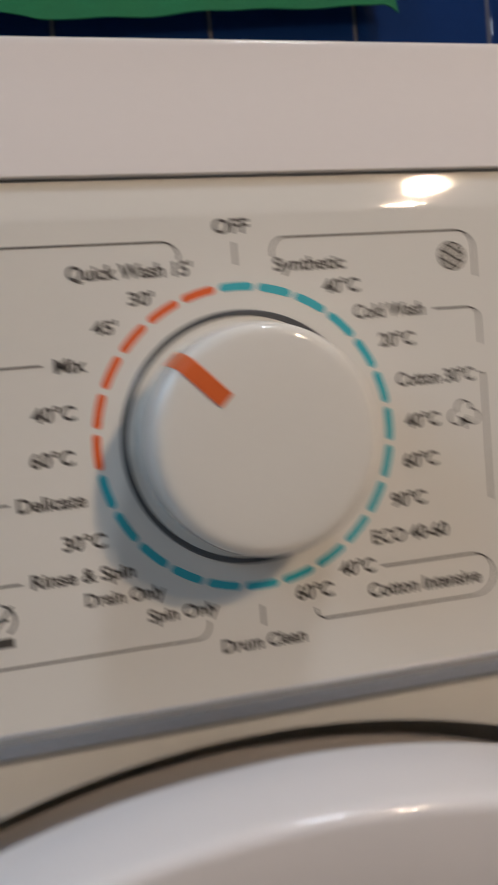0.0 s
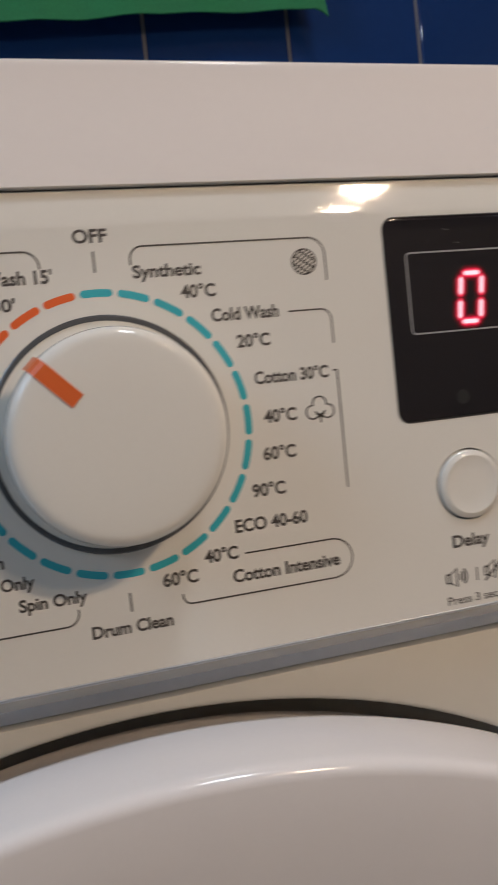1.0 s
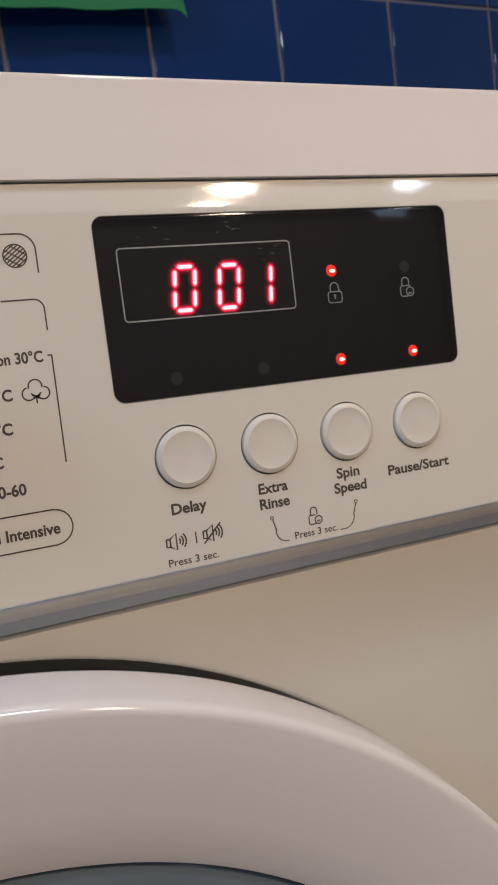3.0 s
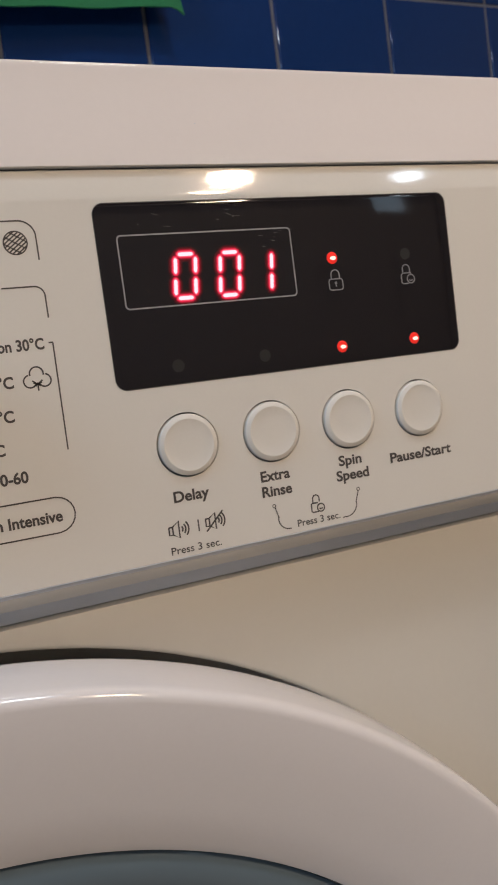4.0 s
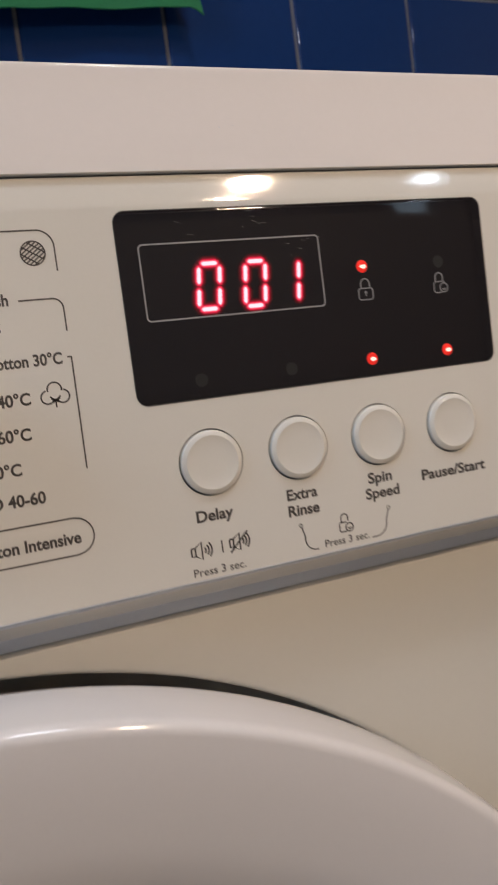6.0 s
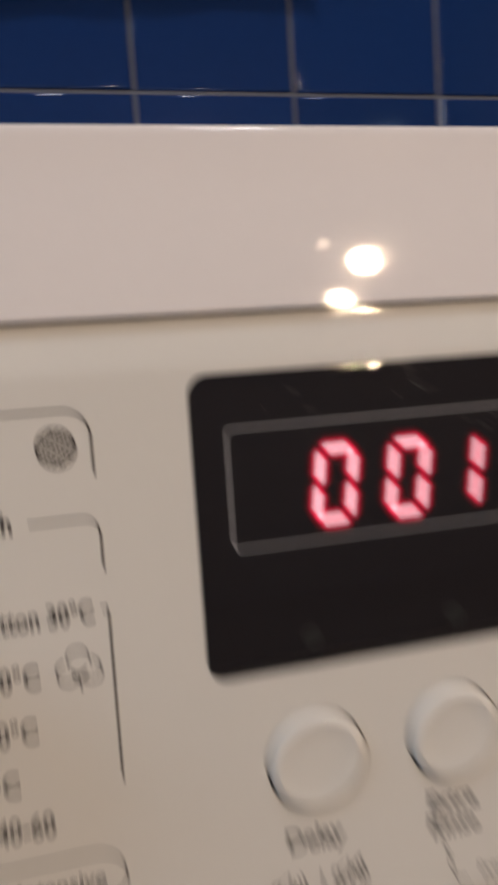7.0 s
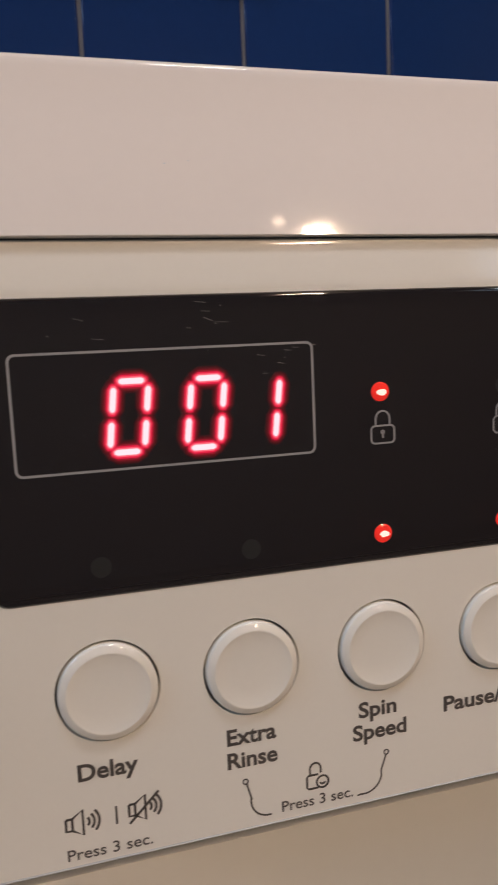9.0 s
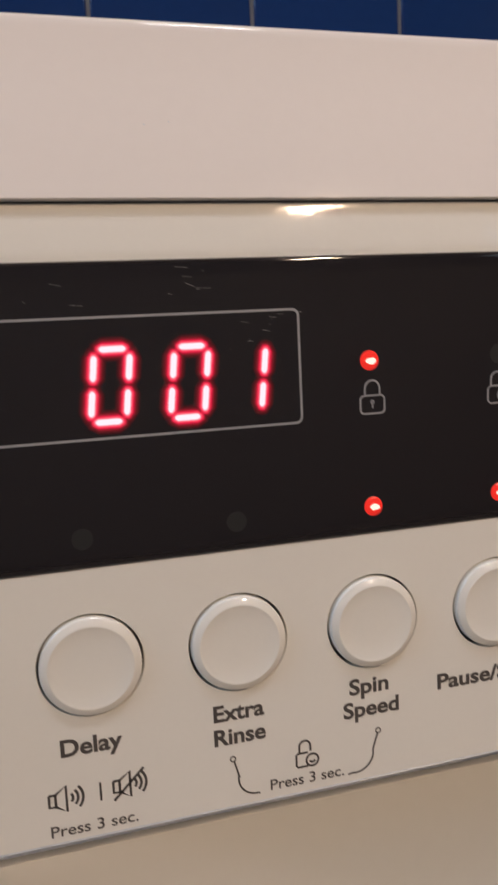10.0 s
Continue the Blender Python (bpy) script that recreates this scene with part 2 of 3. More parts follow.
def text(words, x0, x1, z, cap, mat, parent, name="printed_text", bold=0.0):
    """Words on the panel from x0 to x1 with baseline z and cap height, all in centimetres."""
    cu = bpy.data.curves.new(name, "FONT")
    cu.body, cu.size, cu.offset, cu.extrude = words, 1.0, bold, 0.0
    cu.resolution_u = 4
    tmp = bpy.data.objects.new("tmp", cu)
    scene.collection.objects.link(tmp)
    bpy.context.view_layer.update()
    me = bpy.data.meshes.new_from_object(tmp.evaluated_get(bpy.context.evaluated_depsgraph_get()))
    bpy.data.objects.remove(tmp)
    bpy.data.curves.remove(cu)
    co = np.array([v.co[:] for v in me.vertices])
    lo, hi = co[:, 0].min(), co[:, 0].max()
    sx, sz = (x1 - x0) / (hi - lo), cap / 0.729
    for v in me.vertices:
        v.co = P(x0 + (v.co.x - lo) * sx, -0.006, z + v.co.y * sz)
    me.materials.append(mat)
    me.name = name
    ob = new(name, me)
    ob.parent = parent
    return ob


# ---- the washing machine ----
machine = tagged(new("washing_machine"), "white front-loading washing machine with a lit red display", "washing machine")
X0, X1 = -36.2, 23.4            # sides
FLOOR_Z = -81.5
LID_Z, LID_TOP = 0.88, 3.65
BODY_Y = 1.5
DCX, DCZ = -6.35, -30.15          # door's centre

# cabinet: front sheet with a round hole, sides, back and base
bm = bmesh.new()
n = 256
LIP = ((19.68, 0.0), (19.62, 0.015), (19.56, 0.05), (19.51, 0.13), (19.47, 0.3), (19.44, 0.7), (19.42, 1.4), (19.41, 3.5))   # pressed rim of the door opening
rings = [[bm.verts.new(P(DCX + r * math.cos(2 * math.pi * i / n), BODY_Y + y, DCZ + r * math.sin(2 * math.pi * i / n))) for i in range(n)] for r, y in LIP]
zt, zb = -10.28, FLOOR_Z + 3.0
outer = []
for i in range(n):
    a = 2 * math.pi * i / n
    dx, dz = math.cos(a), math.sin(a)
    k = min((X1 - DCX) / dx if dx > 1e-6 else ((X0 - DCX) / dx if dx < -1e-6 else 1e9), (zt - DCZ) / dz if dz > 1e-6 else ((zb - DCZ) / dz if dz < -1e-6 else 1e9))
    outer.append(bm.verts.new(P(DCX + dx * k, BODY_Y, DCZ + dz * k)))
for i in range(n):
    j = (i + 1) % n
    bm.faces.new((outer[i], outer[j], rings[0][j], rings[0][i]))
    # the deepest wall is coloured grey for the shade behind the door
    for k, (ra, rb) in enumerate(zip(rings, rings[1:])):
        bm.faces.new((ra[i], ra[j], rb[j], rb[i])).material_index = 1 if k == 6 else 0
cabinet = part("cabinet", bm, [ENAMEL, GAPGREY], machine, smooth=True)
bm = bmesh.new()
extrude_x(bm, [(BODY_Y, zt), (BODY_Y + 0.12, zt + 0.1), (BODY_Y + 0.4, zt + 0.16), (BODY_Y + 1.5, zt + 0.16), (BODY_Y + 1.5, zt - 0.1), (BODY_Y + 0.05, zt - 0.1)], X0, X1)
part("cabinet_edge", bm, ENAMEL, machine, smooth=True)
for x0, x1 in ((X0, X0 + 0.6), (X1 - 0.6, X1)):
    part("side_panel", box(bmesh.new(), x0, x1, BODY_Y + 0.05, 55.0, FLOOR_Z + 2.5, LID_Z - 0.1, 0.1), ENAMEL, machine)
part("back_panel", box(bmesh.new(), X0 + 0.6, X1 - 0.6, 54.0, 55.0, FLOOR_Z + 2.5, LID_Z - 0.1), ENAMEL, machine)
part("plinth", box(bmesh.new(), X0 + 0.6, X1 - 0.6, BODY_Y + 0.6, 54.0, FLOOR_Z + 1.5, FLOOR_Z + 4.0), ENAMEL, machine)
part("tub_face", box(bmesh.new(), X0 + 0.6, X1 - 0.6, 4.4, 4.9, FLOOR_Z + 4.0, -10.6), ENAMEL, machine)
for x in (X0 + 5, X1 - 5):
    for y in (6.0, 50.0):
        bm = bmesh.new()
        plate(bm, circle(x, y, 2.0, 20), 0, 1)
        for v in bm.verts:
            cx, cy, cz = v.co
            v.co = (cx, cz, FLOOR_Z * C + (0.0 if cy < 0.005 else 0.018))
        part("foot", bm, DARKGAP, machine)

# worktop with a leaning front face and a rounded top edge
lean = math.tan(radians(13.6))
prof = [(0.03, LID_Z - 0.003), (-0.02, LID_Z + 0.015)]
h = LID_TOP - LID_Z
prof += [(-0.02 + lean * (z - 0.05), LID_Z + z) for z in (0.5, 1.1, 1.7, h - 0.18)]
ex = prof[-1][0]
prof += [(ex + 0.14 - 0.14 * math.cos(radians(a)), LID_TOP - 0.14 + 0.14 * math.sin(radians(a))) for a in (20, 45, 70, 90)]
prof += [(57.0, LID_TOP), (57.0, LID_Z)]
part("worktop", extrude_x(bmesh.new(), prof, X0 - 0.1, X1 + 0.1), LIDMAT, machine, "glossy white worktop", smooth=True)
# dark block in the slit, standing in for the shade under the worktop
part("gap_shade_block", box(bmesh.new(), X0 + 0.7, X1 - 0.7, 0.2, 5.0, LID_Z - 0.5, LID_Z - 0.002), SKIRT, machine)

for sx, sz, sr in ((3.07, 2.0, 0.016), (3.45, 2.05, 0.011)):
    bm = bmesh.new()
    plate(bm, [(sx + sr * math.cos(a) * 1.4, sz + sr * math.sin(a) * 0.6) for a in [k * math.pi / 4 for k in range(8)]], 0.0, 0.03)
    for v in bm.verts:
        v.co.y += (-0.02 + lean * (v.co.z / C - LID_Z - 0.05) - 0.006) * C
    part("speck", bm, GREYTRIM, machine, "tiny grey speck")

# control panel: face, curved top, bevel under it
PZ = -9.04
prof = [(0.0, PZ), (0.0, 0.08), (0.0015, 0.12), (0.006, 0.16)] + [(0.006 + 0.1405 * (z - 0.16) + 0.02 * (z - 0.16) ** 2, z) for z in (0.22, 0.28, 0.34, 0.40, 0.46, 0.52, 0.58, 0.64, 0.70, 0.76, 0.81)] + [(0.12, 0.835), (0.15, 0.85)]
prof += [(5.3, 0.85), (5.3, PZ - 0.9), (1.8, PZ - 1.03), (1.6, PZ - 0.96)]
bm = extrude_x(bmesh.new(), prof, X0, X1)
bmesh.ops.delete(bm, geom=[f for f in bm.faces if abs(f.calc_center_median().z - (PZ + 0.08) / 2 * C) < 1e-5 and len(f.verts) == 4 and abs(f.calc_center_median().y) < 1e-6], context="FACES_ONLY")
BUTTONS, BZ, BR = (1.645, 4.035, 6.43, 8.815), -6.18, 0.80
fill = []
outline = [bm.verts.new(P(x, 0.0, z)) for x, z in ((X0, PZ), (X1, PZ), (X1, 0.08), (X0, 0.08))]
fill += [bm.edges.new((outline[k], outline[(k + 1) % 4])) for k in range(4)]
for bx in BUTTONS:
    rings = [[bm.verts.new(P(x, y, z)) for x, z in circle(bx, BZ, r, 64)] for r, y in ((BR + 0.044, 0.0), (BR + 0.035, 0.013), (BR + 0.034, 0.25))]
    fill += [bm.edges.new((rings[0][k], rings[0][(k + 1) % 64])) for k in range(64)]
    for a, b in zip(rings, rings[1:]):
        for k in range(64):
            bm.faces.new((a[k], a[(k + 1) % 64], b[(k + 1) % 64], b[k]))
opening = [bm.verts.new(P(x, 0.0, z)) for x, z in rounded(0.02, 10.48, -4.605, -0.02, 0.28, 10)]
fill += [bm.edges.new((opening[k - 1], opening[k])) for k in range(len(opening))]
bmesh.ops.triangle_fill(bm, use_beauty=True, use_dissolve=False, edges=fill)
panel = part("control_panel", bm, WHITE, machine, "white plastic control panel with printed programmes", smooth=True)
bm = bmesh.new()
extrude_x(bm, [(0.012, PZ - 0.01), (0.0, PZ - 0.03), (0.06, PZ - 0.08), (0.93, PZ - 0.46), (0.96, PZ - 0.49), (1.44, PZ - 1.03), (1.49, PZ - 1.09), (1.8, PZ - 1.13), (0.6, PZ - 0.05)], X0 + 0.01, X1 - 0.01)
part("bottom_trim", bm, GREYTRIM, panel, "grey bevelled trim", smooth=True)

# programme ring
KX, KZ, KR = -6.37, -4.1, 2.865
for i in range(24):
    a = 90 - 15 * i
    bm = bmesh.new()
    half, w = 5.0, 0.155
    mid = [(KX + KR * math.cos(radians(a + s)), KZ + KR * math.sin(radians(a + s))) for s in (-half, -half / 2, 0, half / 2, half)]
    up = [((x - KX), (z - KZ)) for x, z in mid]
    out = [(KX + u * (1 + w / 2 / KR), KZ + v * (1 + w / 2 / KR)) for u, v in up]
    inn = [(KX + u * (1 - w / 2 / KR), KZ + v * (1 - w / 2 / KR)) for u, v in up]

    def cap(p, q, s):
        cx, cz = (p[0] + q[0]) / 2, (p[1] + q[1]) / 2
        b0 = math.atan2(p[1] - cz, p[0] - cx)
        return [(cx + w / 2 * math.cos(b0 + s * radians(k)), cz + w / 2 * math.sin(b0 + s * radians(k))) for k in (30, 60, 90, 120, 150)]
    plate(bm, out + cap(out[-1], inn[-1], 1) + inn[::-1] + cap(inn[0], out[0], 1), -0.006, 0.01)
    part("programme_mark", bm, ORANGE if 18 <= i <= 23 else TEAL, panel, "orange dash" if 18 <= i <= 23 else "teal dash")

# programme knob
part("knob_skirt", lathe(bmesh.new(), [(2.43, 0.01), (2.425, -0.03), (2.40, -0.05), (2.36, -0.045), (2.31, 0.0), (2.24, 0.05), (2.08, 0.06)], KX, KZ), SKIRT, machine, "glossy dark ring", smooth=True)
knob = tagged(new("programme_knob"), "white round programme knob with an orange pointer")
knob.parent = machine
KH = 1.66
prof = [(2.13, 0.06), (2.10, -0.7), (2.055, -KH + 0.32)] + [(1.80 + 0.24 * math.cos(radians(a)), -KH + 0.24 - 0.24 * math.sin(radians(a))) for a in (0, 15, 30, 45, 60, 75, 90)] + [(1.7, -KH - 0.012), (1.0, -KH - 0.03), (0.0, -KH - 0.035)]
part("knob_body", lathe(bmesh.new(), prof, KX, KZ, 128), WHITE, knob, smooth=True)
bm = bmesh.new()
pa = radians(134)
ca, sa = math.cos(pa), math.sin(pa)
hw = 0.155
path = [(1.02, -KH - 0.045), (1.5, -KH - 0.04), (1.78, -KH - 0.025), (1.88, -KH - 0.005), (1.97, -KH + 0.06), (2.035, -KH + 0.16), (2.075, -KH + 0.3), (2.14, -0.95), (2.15, -0.8)]
rows_ = []
for r, y in path:
    rows_.append([bm.verts.new(P(KX + r * ca - s * hw * sa, y + dy, KZ + r * sa + s * hw * ca)) for s, dy in ((1, 0), (-1, 0), (-1, 0.08), (1, 0.08))])
for a, b in zip(rows_, rows_[1:]):
    for i in range(4):
        bm.faces.new((a[i], a[(i + 1) % 4], b[(i + 1) % 4], b[i]))
bm.faces.new(rows_[0])
bm.faces.new(rows_[-1][::-1])
part("pointer", bm, POINTER, knob, "orange pointer")

# printed words round the knob
WORDS = (("OFF", -6.72, -6.03, -0.23, 0.27), ("Quick Wash 15'", -9.47, -7.19, -0.98, 0.27), ("30'", -8.41, -7.95, -1.48, 0.25), ("45'", -9.12, -8.66, -1.97, 0.25),
         ("Mix", -9.85, -9.28, -2.61, 0.26), ("40°C", -10.33, -9.55, -3.47, 0.27), ("60°C", -10.43, -9.65, -4.28, 0.27), ("Delicate", -10.74, -9.52, -5.06, 0.26),
         ("30°C", -10.01, -9.23, -5.85, 0.27), ("Rinse & Spin", -10.63, -8.77, -6.46, 0.26), ("Drain Only", -9.71, -8.24, -6.92, 0.25), ("Spin Only", -8.59, -7.26, -7.38, 0.25),
         ("Drum Clean", -7.25, -5.58, -8.18, 0.26), ("Synthetic", -5.60, -4.18, -0.985, 0.26), ("40°C", -4.65, -3.91, -1.45, 0.27), ("Cold Wash", -4.06, -2.58, -1.98, 0.27),
         ("20°C", -3.57, -2.83, -2.565, 0.27), ("Cotton 30°C", -3.27, -1.58, -3.375, 0.27), ("40°C", -3.15, -2.41, -4.22, 0.28), ("60°C", -3.25, -2.51, -5.01, 0.28),
         ("90°C", -3.58, -2.83, -5.77, 0.28), ("ECO 40-60", -4.04, -2.40, -6.47, 0.28), ("40°C", -4.77, -4.04, -7.01, 0.28), ("60°C", -5.70, -4.95, -7.36, 0.28),
         ("Cotton Intensive", -4.20, -1.75, -7.525, 0.28), ("Delay", 1.07, 2.04, -7.61, 0.29), ("Extra", 3.54, 4.41, -7.50, 0.29), ("Rinse", 3.53, 4.42, -7.92, 0.29),
         ("Spin", 5.95, 6.69, -7.455, 0.29), ("Speed", 5.83, 6.88, -7.87, 0.29), ("Pause/Start", 7.64, 9.78, -7.635, 0.29))
for w, x0, x1, z, cp in WORDS:
    text(w, x0, x1, z, cp, INK, panel, bold=0.028)
text("Press 3 sec.", 0.82, 2.20, -8.935, 0.20, INK, panel, bold=0.01)
text("Press 3 sec.", 4.46, 5.80, -8.895, 0.20, INK, panel, bold=0.01)

# printed lines
LW = 0.035


def line(pts, w=LW, mat=None, name="printed_line"):
    return part(name, stroke(bmesh.new(), pts, w), mat or THIN_INK, panel)


line([(-14.5, -0.35), (-7.72, -0.35)] + arc(-7.72, -0.66, 0.31, 82, 10) + [(-7.41, -0.70)])
line([(-10.8, -2.46), (-10.06, -2.46)])
line([(-14.5, -2.46), (-10.8, -2.46)])
line([(-14.5, -4.895), (-10.88, -4.895)])
line([(-14.5, -6.34), (-10.8, -6.34)])
line([(-14.5, -7.84), (-7.72, -7.84)] + arc(-7.72, -7.58, 0.26, -80, 0) + [(-7.46, -7.52)])
line([(-5.62, -0.72), (-5.62, -0.62)] + arc(-5.35, -0.62, 0.27, 172, 92) + [(-1.78, -0.35)] + arc(-1.78, -0.73, 0.38, 84, 6) + [(-1.40, -0.80), (-1.40, -1.28)])
line([(-2.36, -1.895), (-1.62, -1.895)] + arc(-1.62, -2.13, 0.235, 84, 6) + [(-1.385, -2.20), (-1.385, -2.65)])
line([(-1.47, -3.24), (-1.37, -3.24), (-1.37, -3.26), (-1.385, -5.84)])
line([(-3.88, -6.935), (-1.87, -6.935)] + arc(-1.87, -7.37, 0.43, 84, -84) + [(-1.87, -7.805), (-5.12, -7.805)] + arc(-5.12, -7.61, 0.195, 264, 180) + [(-5.315, -7.58)])
line([(-6.345, -0.41), (-6.345, -0.83)], 0.045, TICK)
line([(-6.405, -7.36), (-6.405, -7.75)], 0.045, TICK)
line([(3.85, -8.25), (3.93, -8.55)] + arc(4.22, -8.58, 0.31, 170, 275) + [(4.27, -8.9)], 0.03)
line([(6.46, -8.24), (6.36, -8.52)] + arc(6.02, -8.55, 0.35, -10, -100) + [(5.88, -8.905)], 0.03)
for x, z in ((3.83, -8.20), (6.47, -8.19)):
    line(circle(x, z, 0.045, 14) + circle(x, z, 0.045, 14)[:2], 0.022, INK)


def icon(name, strokes, mat=INK, w=0.035, y0=-0.006, parent=None, label=""):
    bm = bmesh.new()
    for s in strokes:
        stroke(bm, s, w, y0, y0 + 0.014)
    return part(name, bm, mat, parent or panel, label)


# woven-fabric disc, cotton flower, loudspeakers, padlocks
mx, mz, mr = -1.89, -0.86, 0.27
st = [circle(mx, mz, mr, 32) + [(mx + mr, mz)]]
for a, k0, sp in ((38, 1.0, 0.072), (-32, 0.45, 0.15)):
    ux, uz = math.cos(radians(a)), math.sin(radians(a))
    for i in range(-4, 5):
        o = i * sp
        if abs(o) < mr * 0.95:
            hl = math.sqrt(mr * mr - o * o)
            st.append([(mx - uz * o - ux * hl, mz + ux * o - uz * hl), (mx - uz * o + ux * hl, mz + ux * o + uz * hl)])
icon("fabric_symbol", st, INK, 0.03)["kind"] = "stuff"
fx, fz = -1.86, -4.05
icon("cotton_symbol", [arc(fx, fz + 0.11, 0.16, -15, 195, 18), arc(fx - 0.17, fz - 0.06, 0.15, 100, 325, 18), arc(fx + 0.17, fz - 0.06, 0.15, 80, -145, 18),
                       [(fx - 0.12, fz - 0.05), (fx, fz - 0.14), (fx + 0.12, fz - 0.05)], [(fx - 0.06, fz - 0.19), (fx, fz - 0.12), (fx + 0.06, fz - 0.19)],
                       [(fx, fz - 0.10), (fx, fz - 0.30)], [(fx - 0.1, fz - 0.1), (fx + 0.08, fz - 0.17)], [(fx + 0.1, fz - 0.1), (fx - 0.08, fz - 0.17)]], INK, 0.036)


def speaker(x, z, cross):
    s = [[(x, z + 0.09), (x, z - 0.11), (x + 0.1, z - 0.11), (x + 0.27, z - 0.22), (x + 0.27, z + 0.22), (x + 0.1, z + 0.09), (x, z + 0.09)], [(x + 0.1, z + 0.09), (x + 0.1, z - 0.11)]]
    for r in (0.10, 0.18, 0.26):
        s.append(arc(x + 0.27, z, r, -42, 42, 8))
    if cross:
        s.append([(x + 0.0, z - 0.24), (x + 0.5, z + 0.24)])
    icon("sound_symbol", s, INK, 0.042)


speaker(0.83, -8.31, False)
speaker(1.84, -8.27, True)
line([(1.635, -8.15), (1.635, -8.46)], 0.035, INK)
lx, lz = 5.09, -8.42
icon("child_lock_symbol", [[(lx + 0.06, lz - 0.17), (lx - 0.12, lz - 0.17), (lx - 0.15, lz - 0.14), (lx - 0.15, lz + 0.05), (lx - 0.12, lz + 0.08), (lx + 0.06, lz + 0.08)],
                           [(lx - 0.09, lz + 0.08), (lx - 0.09, lz + 0.17)] + arc(lx + 0.01, lz + 0.2, 0.10, 180, 0, 10) + [(lx + 0.11, lz + 0.10)],
                           circle(lx + 0.14, lz - 0.07, 0.11, 18) + [(lx + 0.25, lz - 0.07)], arc(lx + 0.14, lz - 0.06, 0.05, 200, 340, 6)], INK, 0.036)
# half-seen leaf symbol and a cut-off word at the panel's far end
icon("leaf_symbol", [arc(-11.25, -6.95, 0.28, -60, 80, 10), [(-11.4, -7.2), (-11.0, -6.7)], [(-11.35, -6.95), (-11.1, -6.95)]], TICK, 0.05)
bm = bmesh.new()
plate(bm, [(-11.9, -7.45), (-11.03, -7.45), (-11.03, -7.28), (-11.9, -7.28)], -0.006, 0.01)
part("printed_bar", bm, THIN_INK, panel)

# push buttons, each in a hole with a shade-toned grey ring at its bottom
for bx in BUTTONS:
    btn = tagged(new("push_button"), "round white push button set in a dark gap", group="buttons under the display")
    btn.parent = machine
    part("gap_ring", lathe(bmesh.new(), [(BR + 0.03, 0.26), (BR + 0.03, 0.16), (BR - 0.06, 0.16), (BR - 0.06, 0.26)], bx, BZ, 64), GAPGREY, btn)
    part("cap", lathe(bmesh.new(), [(BR - 0.004, 0.22), (BR - 0.006, -0.05), (BR - 0.016, -0.072), (BR - 0.04, -0.084), (BR - 0.115, -0.128), (BR - 0.135, -0.133), (BR - 0.155, -0.128), (BR - 0.18, -0.12), (0.35, -0.112), (0.0, -0.11)], bx, BZ, 64), WHITE, btn, smooth=True)

# display window
display = tagged(new("display"), "black display window showing lit red digits")
display.parent = machine
DY = -0.03
bm = bmesh.new()
loops = [[bm.verts.new(P(x, y, z)) for x, z in rounded(d, 10.5 - d, -4.625 + d, -d, 0.30 - d * 0.6, 10)] for d, y in ((0.0, 0.36), (0.0, -0.006), (0.03, -0.018), (0.06, DY + 0.004), (0.10, DY))]
for a, b in zip(loops, loops[1:]):
    for k in range(len(a)):
        bm.faces.new((a[k], a[(k + 1) % len(a)], b[(k + 1) % len(a)], b[k]))
bm.faces.new(loops[-1])
part("black_pane", bm, GLASS, display, "smoked black window", smooth=True)
DIG = 0.30                      # the lit digits sit this far behind the panel's face
part("backing", box(bmesh.new(), 0.02, 10.48, DIG + 0.012, DIG + 0.07, -4.6, -0.02), DARKGAP, display)
bm = bmesh.new()
o, i_ = rounded(0.508, 5.303, -2.651, -0.801, 0.12), rounded(0.546, 5.265, -2.613, -0.839, 0.085)
vo = [bm.verts.new(P(x, DY - 0.004, z)) for x, z in o]
vi = [bm.verts.new(P(x, DY - 0.004, z)) for x, z in i_]
for k in range(len(o)):
    bm.faces.new((vo[k], vo[(k + 1) % len(o)], vi[(k + 1) % len(o)], vi[k]))
part("printed_frame", bm, SILVER, display, "thin grey frame line")


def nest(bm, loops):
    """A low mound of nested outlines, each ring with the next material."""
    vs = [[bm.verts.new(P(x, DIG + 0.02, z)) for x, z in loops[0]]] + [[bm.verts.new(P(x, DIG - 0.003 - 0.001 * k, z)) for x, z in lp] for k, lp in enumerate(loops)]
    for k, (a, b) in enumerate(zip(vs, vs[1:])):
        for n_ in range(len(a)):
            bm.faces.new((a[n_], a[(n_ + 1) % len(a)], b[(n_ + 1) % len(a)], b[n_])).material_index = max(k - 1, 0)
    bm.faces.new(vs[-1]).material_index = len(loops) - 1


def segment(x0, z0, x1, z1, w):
    """One lit bar of a digit, with a paler core and a painted red halo."""
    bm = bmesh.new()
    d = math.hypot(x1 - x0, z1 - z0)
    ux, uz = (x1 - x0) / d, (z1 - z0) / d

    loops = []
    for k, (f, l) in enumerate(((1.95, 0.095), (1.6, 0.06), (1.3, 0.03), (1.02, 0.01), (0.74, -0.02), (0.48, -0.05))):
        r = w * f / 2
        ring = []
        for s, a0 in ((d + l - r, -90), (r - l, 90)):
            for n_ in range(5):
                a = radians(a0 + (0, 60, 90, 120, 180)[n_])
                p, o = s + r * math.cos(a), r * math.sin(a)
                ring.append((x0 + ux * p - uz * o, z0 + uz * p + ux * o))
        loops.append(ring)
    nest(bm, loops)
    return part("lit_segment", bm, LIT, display)


